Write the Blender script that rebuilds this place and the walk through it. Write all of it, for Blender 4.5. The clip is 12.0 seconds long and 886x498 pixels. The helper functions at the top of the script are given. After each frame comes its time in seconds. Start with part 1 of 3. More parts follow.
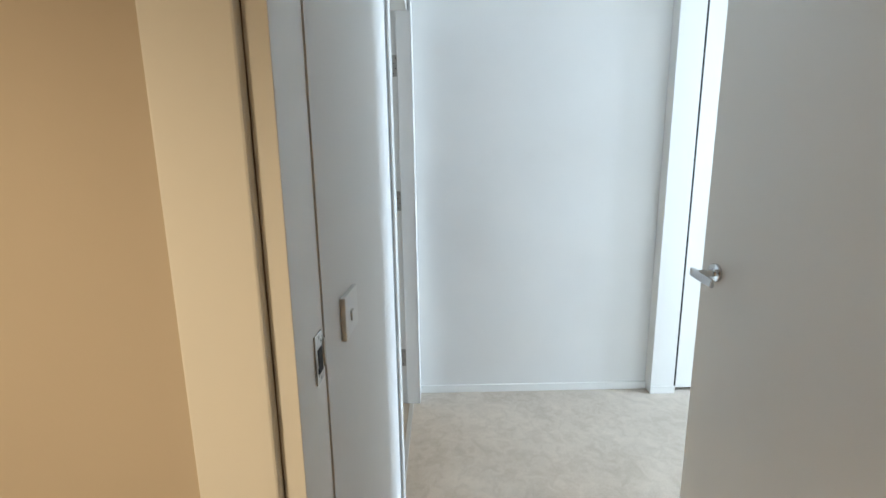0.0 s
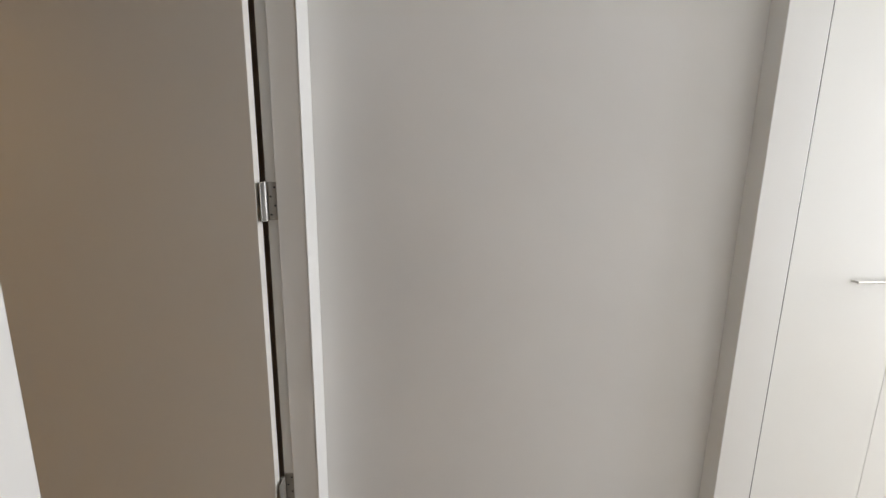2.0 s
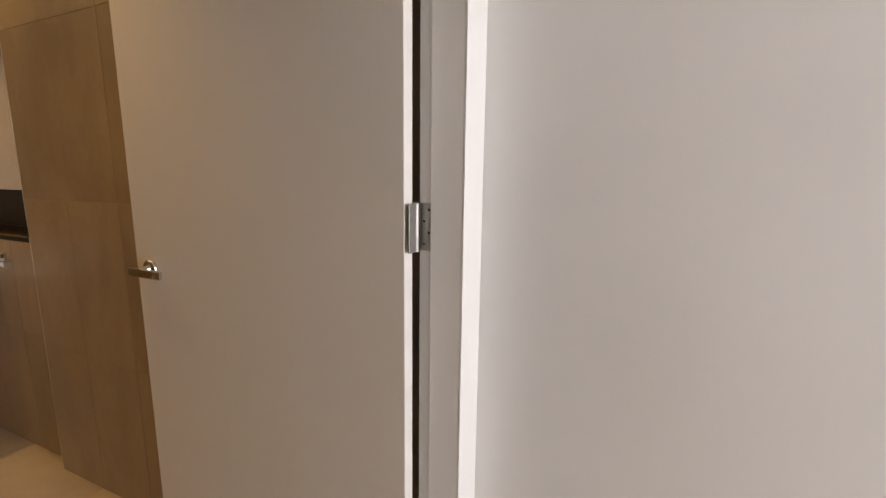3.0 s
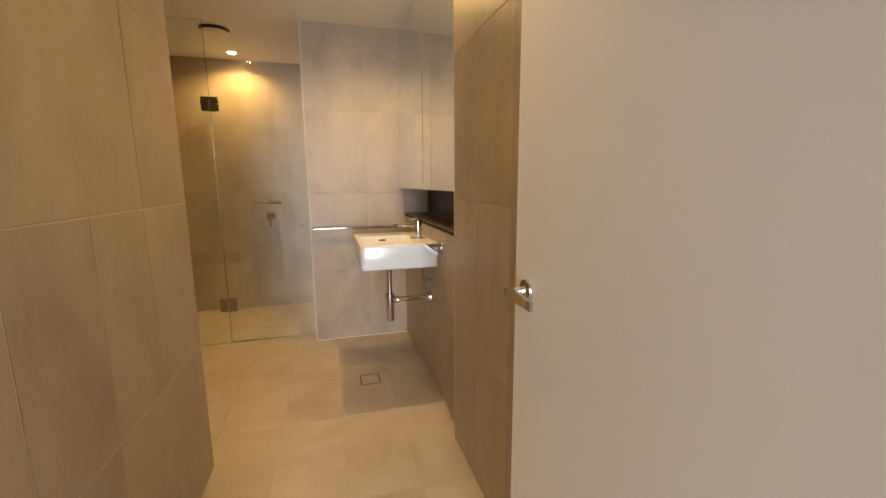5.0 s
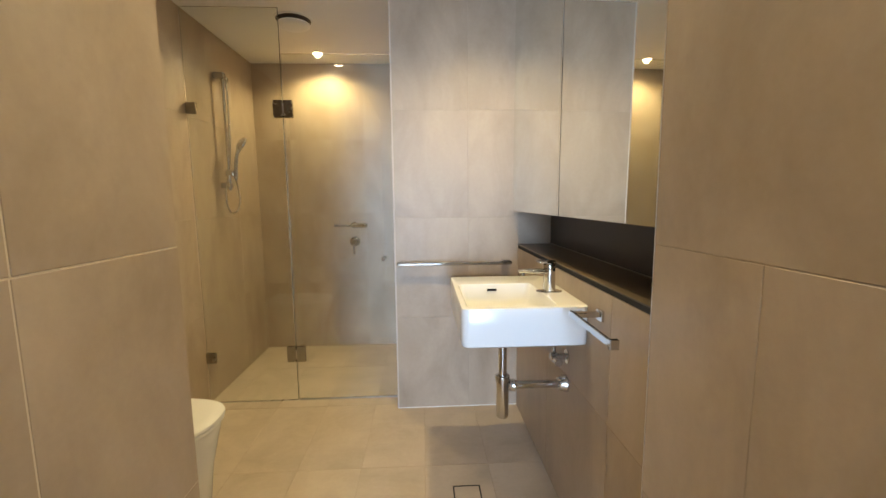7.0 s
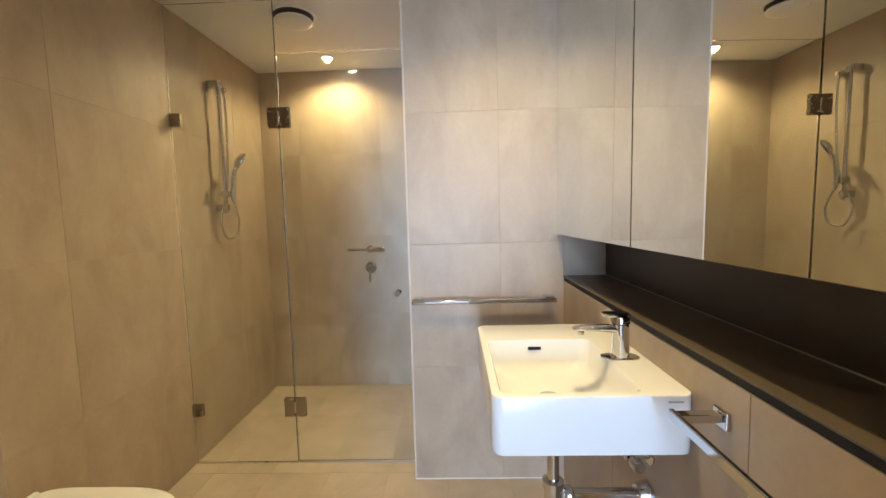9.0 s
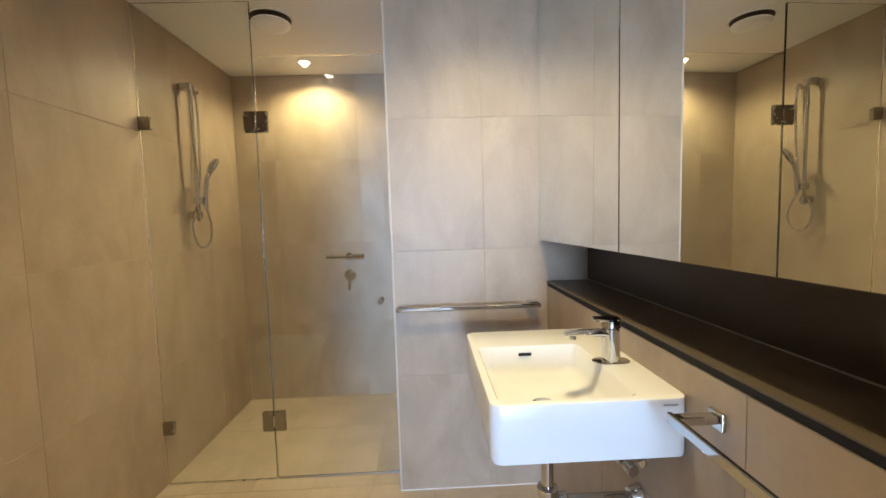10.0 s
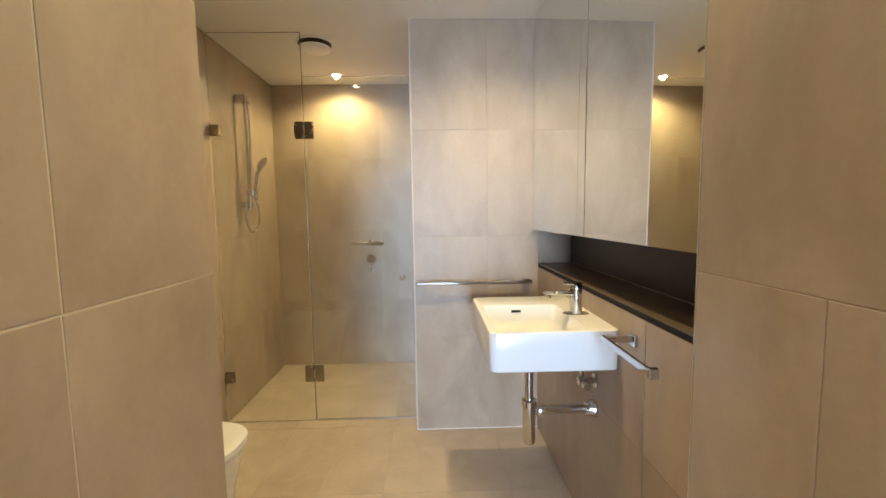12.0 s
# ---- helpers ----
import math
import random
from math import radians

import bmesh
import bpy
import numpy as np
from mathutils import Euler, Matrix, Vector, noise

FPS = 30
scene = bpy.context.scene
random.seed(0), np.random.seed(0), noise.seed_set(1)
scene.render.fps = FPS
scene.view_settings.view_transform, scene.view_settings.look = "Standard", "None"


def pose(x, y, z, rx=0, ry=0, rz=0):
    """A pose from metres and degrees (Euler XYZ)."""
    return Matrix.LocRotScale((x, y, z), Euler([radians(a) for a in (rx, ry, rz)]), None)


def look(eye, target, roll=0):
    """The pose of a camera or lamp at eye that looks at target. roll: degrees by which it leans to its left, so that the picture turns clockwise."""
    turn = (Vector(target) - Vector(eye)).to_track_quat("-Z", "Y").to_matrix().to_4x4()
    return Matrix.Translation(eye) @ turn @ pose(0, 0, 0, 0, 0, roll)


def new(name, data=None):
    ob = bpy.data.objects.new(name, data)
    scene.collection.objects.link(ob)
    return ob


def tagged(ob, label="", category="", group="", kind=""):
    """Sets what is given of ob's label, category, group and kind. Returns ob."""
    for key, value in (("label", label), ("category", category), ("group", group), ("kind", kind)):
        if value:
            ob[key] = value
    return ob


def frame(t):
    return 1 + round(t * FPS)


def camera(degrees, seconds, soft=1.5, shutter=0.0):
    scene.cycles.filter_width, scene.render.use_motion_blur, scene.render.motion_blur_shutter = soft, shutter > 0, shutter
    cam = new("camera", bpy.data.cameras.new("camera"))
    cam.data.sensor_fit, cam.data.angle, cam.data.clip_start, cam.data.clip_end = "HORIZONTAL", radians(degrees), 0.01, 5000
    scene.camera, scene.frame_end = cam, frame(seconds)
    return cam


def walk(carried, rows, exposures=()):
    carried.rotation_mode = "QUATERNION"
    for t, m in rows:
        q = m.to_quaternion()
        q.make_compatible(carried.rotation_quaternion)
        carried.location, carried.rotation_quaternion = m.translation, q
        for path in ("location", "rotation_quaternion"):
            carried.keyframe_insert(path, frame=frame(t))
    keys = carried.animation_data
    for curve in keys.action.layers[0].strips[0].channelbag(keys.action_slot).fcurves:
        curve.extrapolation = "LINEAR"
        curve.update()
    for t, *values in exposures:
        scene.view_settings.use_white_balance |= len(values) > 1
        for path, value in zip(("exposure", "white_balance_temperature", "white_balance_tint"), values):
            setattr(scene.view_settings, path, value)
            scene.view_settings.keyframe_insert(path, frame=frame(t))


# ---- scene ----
cam = camera(95.1, 12.0)
PATH = [
    (0, (-0.992, 0.138, 1.251), (0.978, 0.113, 0.909), -0.8),
    (0.2, (-0.904, 0.132, 1.243), (1.064, 0.014, 0.906), -0.6),
    (0.4, (-0.818, 0.13, 1.232), (1.143, -0.078, 0.9), -0.1),
    (0.5, (-0.778, 0.127, 1.223), (1.179, -0.12, 0.893), 0.1),
    (1, (-0.504, 0.039, 1.218), (1.431, -0.332, 0.879), 0.4),
    (1.5, (-0.259, -0.035, 1.211), (1.68, -0.388, 0.868), 0.7),
    (2, (0.017, -0.024, 1.214), (1.977, -0.187, 0.853), 0.8),
    (2.5, (0.221, -0.053, 1.229), (2.167, 0.232, 0.866), 1.1),
    (3, (0.361, -0.023, 1.228), (2.182, 0.742, 0.912), 0.7),
    (3.5, (0.464, 0.084, 1.228), (2.018, 1.311, 0.948), 0.2),
    (3.7, (0.498, 0.122, 1.232), (1.906, 1.513, 0.949), -0.0),
    (5.3, (0.654, 0.472, 1.228), (1.061, 2.404, 0.906), -0.4),
    (5.5, (0.646, 0.574, 1.23), (0.992, 2.518, 0.914), -0.4),
    (6, (0.661, 0.79, 1.248), (0.874, 2.752, 0.932), -0.6),
    (6.5, (0.677, 1.01, 1.255), (0.829, 2.985, 0.979), -0.6),
    (7, (0.672, 1.21, 1.255), (0.765, 3.193, 1.013), -0.6),
    (7.5, (0.655, 1.39, 1.272), (0.695, 3.378, 1.056), -0.8),
    (9.5, (0.735, 1.68, 1.288), (0.665, 3.673, 1.135), -1.6),
    (10, (0.676, 1.68, 1.29), (0.742, 3.674, 1.149), -1.8),
    (10.5, (0.581, 1.623, 1.296), (0.79, 3.608, 1.159), -1.7),
    (11, (0.562, 1.542, 1.294), (0.804, 3.523, 1.157), -1.5),
    (11.5, (0.592, 1.397, 1.283), (0.734, 3.386, 1.135), -1.1),
    (12, (0.614, 1.225, 1.285), (0.663, 3.216, 1.111), -0.9),
]
walk(cam, [(t, look(eye, target, roll)) for t, eye, target, roll in PATH],
     exposures=[(0, -0.75, 8900, 6), (0.5, -0.95, 9700, 9), (1, -1.05, 10100, 11), (1.5, -1.32, 11200, 15), (2, -1.45, 12700, 19), (2.5, -1.35, 13300, 24),
                (3.5, -0.95, 14200, 26), (5.5, -0.3, 10300, 14), (6.5, -0.12, 8000, 9), (7.5, 0.05, 7200, 7), (9.5, 0.08, 7000, 9), (10.5, 0.05, 6500, 6), (12, 0.1, 7400, 8)])

# ---- light ----
world = bpy.data.worlds.new("world")
scene.world = world
world.use_nodes = True
sky = world.node_tree.nodes.new("ShaderNodeTexSky")
sky.sky_type, sky.sun_disc, sky.sun_elevation, sky.sun_rotation = "NISHITA", False, radians(38), radians(200)
world.node_tree.links.new(sky.outputs[0], world.node_tree.nodes["Background"].inputs[0])
world.node_tree.nodes["Background"].inputs[1].default_value = 0.12

WARM = (1.0, 0.81, 0.44)
SKY = (0.41, 0.62, 1.0)
CEIL = 2.35
CEIL_BED = 2.42


def spot(name, x, y, z, watts, angle=120, blend=0.7, radius=0.02, colour=WARM):
    d = bpy.data.lights.new(name, "SPOT")
    d.energy, d.spot_size, d.spot_blend, d.shadow_soft_size, d.color = watts, radians(angle), blend, radius, colour
    ob = new(name, d)
    ob.location = (x, y, z)
    return ob


def window_light(name, x, y, z, w, h, watts, turn):
    d = bpy.data.lights.new(name, "AREA")
    d.shape, d.size, d.size_y, d.energy, d.color = "RECTANGLE", w, h, watts, SKY
    ob = new(name, d)
    ob.matrix_world = pose(x, y, z, 90, 0, turn)
    return ob


spot("basin_lamp", 0.98, 2.65, CEIL - 0.012, 66, 152, 0.6, 0.03)
spot("entry_lamp", 0.64, 1.32, CEIL - 0.012, 26, 96, 0.8)
spot("toilet_lamp", 0.0, 2.69, CEIL - 0.012, 7, 104)
spot("shower_lamp", -0.10, 4.44, CEIL - 0.012, 44, 154, 0.6)
# added warm fill without a fitting, placed to brighten the hall wall
spot("hall_fill", -1.50, 0.75, CEIL_BED - 0.012, 250, 100, 0.6, 0.05, (1.0, 0.88, 0.74))
window_light("window_daylight", 0.45, -4.85, 1.30, 0.85, 2.1, 540, 0)


# ---- materials ----
def material(name, colour, rough=0.5, metal=0.0, spec=0.5):
    m = bpy.data.materials.new(name)
    m.use_nodes = True
    b = m.node_tree.nodes["Principled BSDF"]
    b.inputs["Base Color"].default_value = (*colour, 1)
    b.inputs["Roughness"].default_value = rough
    b.inputs["Metallic"].default_value = metal
    b.inputs["Specular IOR Level"].default_value = spec
    return m, m.node_tree, b


def node(nt, kind, **inputs):
    n = nt.nodes.new(kind)
    for k, v in inputs.items():
        n.inputs[k].default_value = v
    return n


def ramp(nt, fac, stops):
    r = nt.nodes.new("ShaderNodeValToRGB")
    while len(r.color_ramp.elements) < len(stops):
        r.color_ramp.elements.new(0.5)
    for e, (p, c) in zip(r.color_ramp.elements, stops):
        e.position, e.color = p, (*c, 1)
    nt.links.new(fac, r.inputs[0])
    return r.outputs[0]


def paint(name, colour, rough=0.55, bump=0.05, scale=180, blotch=0.03, spec=0.4):
    m, nt, b = material(name, colour, rough, spec=spec)
    co = nt.nodes.new("ShaderNodeNewGeometry").outputs["Position"]
    big = node(nt, "ShaderNodeTexNoise", Scale=1.7, Detail=3.0)
    fine = node(nt, "ShaderNodeTexNoise", Scale=scale, Detail=2.0)
    nt.links.new(co, big.inputs["Vector"])
    nt.links.new(co, fine.inputs["Vector"])
    lo = tuple(c * (1 - blotch) for c in colour)
    hi = tuple(min(c * (1 + blotch), 1) for c in colour)
    nt.links.new(ramp(nt, big.outputs["Fac"], [(0.3, lo), (0.7, hi)]), b.inputs["Base Color"])
    bp = node(nt, "ShaderNodeBump", Strength=bump, Distance=0.002)
    nt.links.new(fine.outputs["Fac"], bp.inputs["Height"])
    nt.links.new(bp.outputs[0], b.inputs["Normal"])
    return m


def stone_tile(name, light, mid, dark, rough, streak=(2.2, 0.7, 1.0)):
    """Glazed stone-look tile: cloudy patches, soft streaks, pores, and a shade of its own for each piece."""
    m, nt, b = material(name, mid, rough, spec=0.45)
    tc = nt.nodes.new("ShaderNodeTexCoord")
    info = nt.nodes.new("ShaderNodeObjectInfo")
    off = node(nt, "ShaderNodeVectorMath")
    off.operation = "SCALE"
    off.inputs[0].default_value = (37.0, 19.0, 11.0)
    nt.links.new(info.outputs["Random"], off.inputs["Scale"])
    add = nt.nodes.new("ShaderNodeVectorMath")
    nt.links.new(tc.outputs["Object"], add.inputs[0])
    nt.links.new(off.outputs[0], add.inputs[1])
    mp = nt.nodes.new("ShaderNodeMapping")
    mp.inputs["Scale"].default_value = streak
    nt.links.new(add.outputs[0], mp.inputs["Vector"])
    cloud = node(nt, "ShaderNodeTexNoise", Scale=2.4, Detail=5.0, Roughness=0.62, Distortion=0.5)
    nt.links.new(mp.outputs[0], cloud.inputs["Vector"])
    col = ramp(nt, cloud.outputs["Fac"], [(0.28, dark), (0.5, mid), (0.74, light)])
    veil_map = nt.nodes.new("ShaderNodeMapping")
    veil_map.inputs["Scale"].default_value = (3.2, 1.3, 1.0)
    nt.links.new(add.outputs[0], veil_map.inputs["Vector"])
    veil = node(nt, "ShaderNodeTexNoise", Scale=1.6, Detail=3.0, Roughness=0.5, Distortion=0.8)
    nt.links.new(veil_map.outputs[0], veil.inputs["Vector"])
    veiled = nt.nodes.new("ShaderNodeMixRGB")
    veiled.blend_type = "MULTIPLY"
    veiled.inputs[0].default_value = 0.5
    nt.links.new(col, veiled.inputs[1])
    nt.links.new(ramp(nt, veil.outputs["Fac"], [(0.34, (0.90, 0.875, 0.84)), (0.62, (1.03, 1.03, 1.03))]), veiled.inputs[2])
    col = veiled.outputs[0]
    grain = node(nt, "ShaderNodeTexNoise", Scale=55.0, Detail=4.0, Roughness=0.7)
    nt.links.new(add.outputs[0], grain.inputs["Vector"])
    g = ramp(nt, grain.outputs["Fac"], [(0.3, (0.955, 0.95, 0.945)), (0.7, (1.02, 1.02, 1.02))])
    mix = nt.nodes.new("ShaderNodeMixRGB")
    mix.blend_type = "MULTIPLY"
    mix.inputs[0].default_value = 0.8
    nt.links.new(col, mix.inputs[1])
    nt.links.new(g, mix.inputs[2])
    hsv = nt.nodes.new("ShaderNodeHueSaturation")
    val = node(nt, "ShaderNodeMapRange")
    val.inputs["To Min"].default_value, val.inputs["To Max"].default_value = 0.965, 1.035
    nt.links.new(info.outputs["Random"], val.inputs["Value"])
    nt.links.new(val.outputs[0], hsv.inputs["Value"])
    nt.links.new(mix.outputs[0], hsv.inputs["Color"])
    nt.links.new(hsv.outputs[0], b.inputs["Base Color"])
    rr = node(nt, "ShaderNodeMapRange")
    rr.inputs["To Min"].default_value, rr.inputs["To Max"].default_value = rough - 0.07, rough + 0.1
    nt.links.new(cloud.outputs["Fac"], rr.inputs["Value"])
    nt.links.new(rr.outputs[0], b.inputs["Roughness"])
    bp = node(nt, "ShaderNodeBump", Strength=0.12, Distance=0.001)
    nt.links.new(grain.outputs["Fac"], bp.inputs["Height"])
    nt.links.new(bp.outputs[0], b.inputs["Normal"])
    return m


def make_carpet():
    m, nt, b = material("carpet", (0.5, 0.45, 0.39), 1.0, spec=0.1)
    co = nt.nodes.new("ShaderNodeNewGeometry").outputs["Position"]
    big = node(nt, "ShaderNodeTexNoise", Scale=3.2, Detail=4.0, Distortion=0.8)
    mid = node(nt, "ShaderNodeTexNoise", Scale=16.0, Detail=3.0, Distortion=1.0)
    tuft = node(nt, "ShaderNodeTexNoise", Scale=260.0, Detail=2.0)
    for n in (big, mid, tuft):
        nt.links.new(co, n.inputs["Vector"])
    c1 = ramp(nt, big.outputs["Fac"], [(0.3, (0.47, 0.395, 0.325)), (0.7, (0.57, 0.485, 0.405))])
    c2 = ramp(nt, mid.outputs["Fac"], [(0.36, (0.92, 0.91, 0.90)), (0.6, (1.04, 1.04, 1.04))])
    c3 = ramp(nt, tuft.outputs["Fac"], [(0.3, (0.86, 0.85, 0.84)), (0.7, (1.06, 1.06, 1.06))])
    a = nt.nodes.new("ShaderNodeMixRGB")
    a.blend_type, a.inputs[0].default_value = "MULTIPLY", 1.0
    nt.links.new(c1, a.inputs[1]), nt.links.new(c2, a.inputs[2])
    d = nt.nodes.new("ShaderNodeMixRGB")
    d.blend_type, d.inputs[0].default_value = "MULTIPLY", 1.0
    nt.links.new(a.outputs[0], d.inputs[1]), nt.links.new(c3, d.inputs[2])
    nt.links.new(d.outputs[0], b.inputs["Base Color"])
    hm = nt.nodes.new("ShaderNodeMath")
    hm.operation = "MULTIPLY_ADD"
    nt.links.new(mid.outputs["Fac"], hm.inputs[0])
    hm.inputs[1].default_value = 1.6
    nt.links.new(tuft.outputs["Fac"], hm.inputs[2])
    bp = node(nt, "ShaderNodeBump", Strength=0.4, Distance=0.003)
    nt.links.new(hm.outputs[0], bp.inputs["Height"])
    nt.links.new(bp.outputs[0], b.inputs["Normal"])
    b.inputs["Sheen Weight"].default_value = 0.3
    return m


def metal(name, colour, rough):
    m, nt, b = material(name, colour, rough, 1.0)
    co = nt.nodes.new("ShaderNodeNewGeometry").outputs["Position"]
    n = node(nt, "ShaderNodeTexNoise", Scale=40.0, Detail=3.0)
    nt.links.new(co, n.inputs["Vector"])
    r = node(nt, "ShaderNodeMapRange")
    r.inputs["To Min"].default_value, r.inputs["To Max"].default_value = rough * 0.6, rough * 1.6
    nt.links.new(n.outputs["Fac"], r.inputs["Value"])
    nt.links.new(r.outputs[0], b.inputs["Roughness"])
    return m


def glass(name, tint=(0.93, 0.97, 0.95)):
    m, nt, b = material(name, tint, 0.0)
    b.inputs["Transmission Weight"].default_value = 1.0
    b.inputs["IOR"].default_value = 1.45
    return m


def glow(name, colour, strength):
    m, nt, b = material(name, colour, 0.5)
    b.inputs["Emission Color"].default_value = (*colour, 1)
    b.inputs["Emission Strength"].default_value = strength
    return m


WALL = paint("white_wall_paint", (0.77, 0.76, 0.74))
HALL = paint("cream_hall_paint", (0.55, 0.48, 0.40))
GLOSS = paint("white_gloss_paint", (0.82, 0.815, 0.79), 0.32, 0.02, 90, 0.015, 0.5)
DOOR = paint("door_enamel", (0.79, 0.765, 0.72), 0.38, 0.03, 120, 0.02, 0.5)
CUPB = paint("cupboard_laminate", (0.83, 0.825, 0.79), 0.3, 0.01, 60, 0.01, 0.5)
CEILM = paint("ceiling_paint", (0.84, 0.83, 0.81), 0.8, 0.05, 150, 0.02, 0.2)
TILE = stone_tile("wall_tile", (0.47, 0.38, 0.295), (0.41, 0.325, 0.248), (0.34, 0.265, 0.20), 0.40, (1.6, 0.75, 1.0))
FLOORT = stone_tile("floor_tile", (0.56, 0.47, 0.38), (0.49, 0.41, 0.325), (0.42, 0.345, 0.27), 0.36, (1.2, 1.6, 1.0))
GROUT = paint("grout", (0.43, 0.35, 0.27), 0.9, 0.2, 300, 0.05, 0.1)
GROUT_PALE = paint("pale_grout", (0.64, 0.56, 0.46), 0.85, 0.2, 300, 0.04, 0.1)
CARPET = make_carpet()
CHROME = metal("chrome", (0.62, 0.62, 0.63), 0.07)
HINGE_STEEL = metal("dull_hinge_steel", (0.46, 0.45, 0.43), 0.45)
STEEL = metal("brushed_steel", (0.60, 0.58, 0.55), 0.28)
HARDWARE = metal("satin_glass_hardware", (0.36, 0.33, 0.28), 0.22)
CERAMIC = paint("glazed_ceramic", (0.78, 0.78, 0.765), 0.16, 0.0, 20, 0.01, 0.6)
PLASTIC = paint("white_plastic", (0.82, 0.82, 0.80), 0.35, 0.0, 60, 0.01)
BROWN = paint("brown_laminate_and_vent_shade", (0.050, 0.034, 0.022), 0.42, 0.08, 200, 0.1)
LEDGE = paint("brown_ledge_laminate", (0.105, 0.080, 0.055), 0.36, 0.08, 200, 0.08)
# near-black standing for shade in gaps and holes; also screws and spray face
BLACK = paint("black_shade_and_parts", (0.012, 0.012, 0.013), 0.7, 0.0, 60, 0.02)
# grey of the seals, and of the painted shade beside the left architrave
RUBBER = paint("grey_seal_and_shadow", (0.37, 0.37, 0.36), 0.5, 0.0, 60, 0.02)
TRIM = metal("tile_trim_aluminium", (0.75, 0.72, 0.68), 0.35)
TILE_EDGE = paint("tile_edge_profile", (0.56, 0.48, 0.41), 0.5)
MIRROR, _, _ = material("mirror_silver", (0.86, 0.88, 0.86), 0.0, 1.0)
GLASS = glass("shower_glass")
EDGE = glass("glass_edge_green", (0.35, 0.50, 0.44))
LAMP = glow("lamp_lens", (1.0, 0.82, 0.60), 110.0)


# ---- mesh helpers ----
def box(bm, x0, x1, y0, y1, z0, z1, bevel=0.0, seg=2):
    x0, x1 = min(x0, x1), max(x0, x1)
    y0, y1 = min(y0, y1), max(y0, y1)
    v = [bm.verts.new((x, y, z)) for z in (z0, z1) for y in (y0, y1) for x in (x0, x1)]
    f = [bm.faces.new([v[i] for i in q]) for q in
         ((0, 2, 3, 1), (4, 5, 7, 6), (0, 1, 5, 4), (2, 6, 7, 3), (0, 4, 6, 2), (1, 3, 7, 5))]
    if bevel > 0:
        edges = list({e for q in f for e in q.edges})
        bmesh.ops.bevel(bm, geom=edges, offset=bevel, segments=seg, profile=0.5, affect="EDGES")
    return bm


def boxed(*dims, bevel=0.0, seg=2):
    return box(bmesh.new(), *dims, bevel=bevel, seg=seg)


def loft(bm, rings, cap0=True, cap1=True):
    vs = [[bm.verts.new(p) for p in r] for r in rings]
    n = len(vs[0])
    for a, b in zip(vs, vs[1:]):
        for i in range(n):
            bm.faces.new((a[i], a[(i + 1) % n], b[(i + 1) % n], b[i]))
    if cap0:
        bm.faces.new(vs[0][::-1])
    if cap1:
        bm.faces.new(vs[-1])
    return bm


def round_rect(x0, x1, y0, y1, r, z, k=5):
    out = []
    for cx, cy, a0 in ((x1 - r, y1 - r, 0), (x0 + r, y1 - r, 90), (x0 + r, y0 + r, 180), (x1 - r, y0 + r, 270)):
        for i in range(k + 1):
            a = radians(a0 + 90 * i / k)
            out.append((cx + r * math.cos(a), cy + r * math.sin(a), z))
    return out


def disc_ring(c, axis, r, n=24):
    axis = Vector(axis).normalized()
    u = axis.orthogonal().normalized()
    w = axis.cross(u)
    c = Vector(c)
    return [tuple(c + r * (math.cos(2 * math.pi * i / n) * u + math.sin(2 * math.pi * i / n) * w)) for i in range(n)]


def turned(bm, p, axis, profile, n=24):
    """A turned shape: profile rows of (distance along axis, radius)."""
    p, axis = Vector(p), Vector(axis).normalized()
    return loft(bm, [disc_ring(p + axis * d, axis, r, n) for d, r in profile])


def tube(bm, pts, r, n=12):
    pts = [Vector(p) for p in pts]
    rings, u = [], None
    for i, p in enumerate(pts):
        t = (pts[min(i + 1, len(pts) - 1)] - pts[max(i - 1, 0)]).normalized()
        u = t.orthogonal().normalized() if u is None else (u - t * u.dot(t)).normalized()
        w = t.cross(u)
        rings.append([tuple(p + r * (math.cos(2 * math.pi * k / n) * u + math.sin(2 * math.pi * k / n) * w)) for k in range(n)])
    return loft(bm, rings)


def bezier(pts, k=10):
    """A smooth line through the points."""
    pts = [Vector(p) for p in pts]
    q = [pts[0] * 2 - pts[1], *pts, pts[-1] * 2 - pts[-2]]
    out = []
    for i in range(1, len(q) - 2):
        a, b, c, d = q[i - 1:i + 3]
        for s in range(k):
            t = s / k
            out.append(0.5 * ((2 * b) + (c - a) * t + (2 * a - 5 * b + 4 * c - d) * t * t + (3 * b - a - 3 * c + d) * t ** 3))
    return out + [pts[-1]]


def part(name, bm, mat, parent=None, label="", smooth=False):
    bmesh.ops.recalc_face_normals(bm, faces=bm.faces)
    me = bpy.data.meshes.new(name)
    bm.to_mesh(me)
    bm.free()
    me.materials.append(mat)
    if smooth:
        for p in me.polygons:
            p.use_smooth = True
        me.set_sharp_from_angle(angle=radians(38))
    ob = new(name, me)
    if parent is not None:
        ob.parent = parent
        ob.matrix_parent_inverse = Matrix.Translation(-parent.location)
    if label:
        ob["label"] = label
    return ob


def thing(name, base, label, category, group=""):
    ob = new(name)
    ob.empty_display_size = 0.1
    ob.location = base
    return tagged(ob, label, category, group)


def wall(name, mat, *boxes, label="", kind="structure"):
    bm = bmesh.new()
    for b in boxes:
        box(bm, *b)
    return tagged(part(name, bm, mat), label, "", "", kind)


TILE_MESH = {}


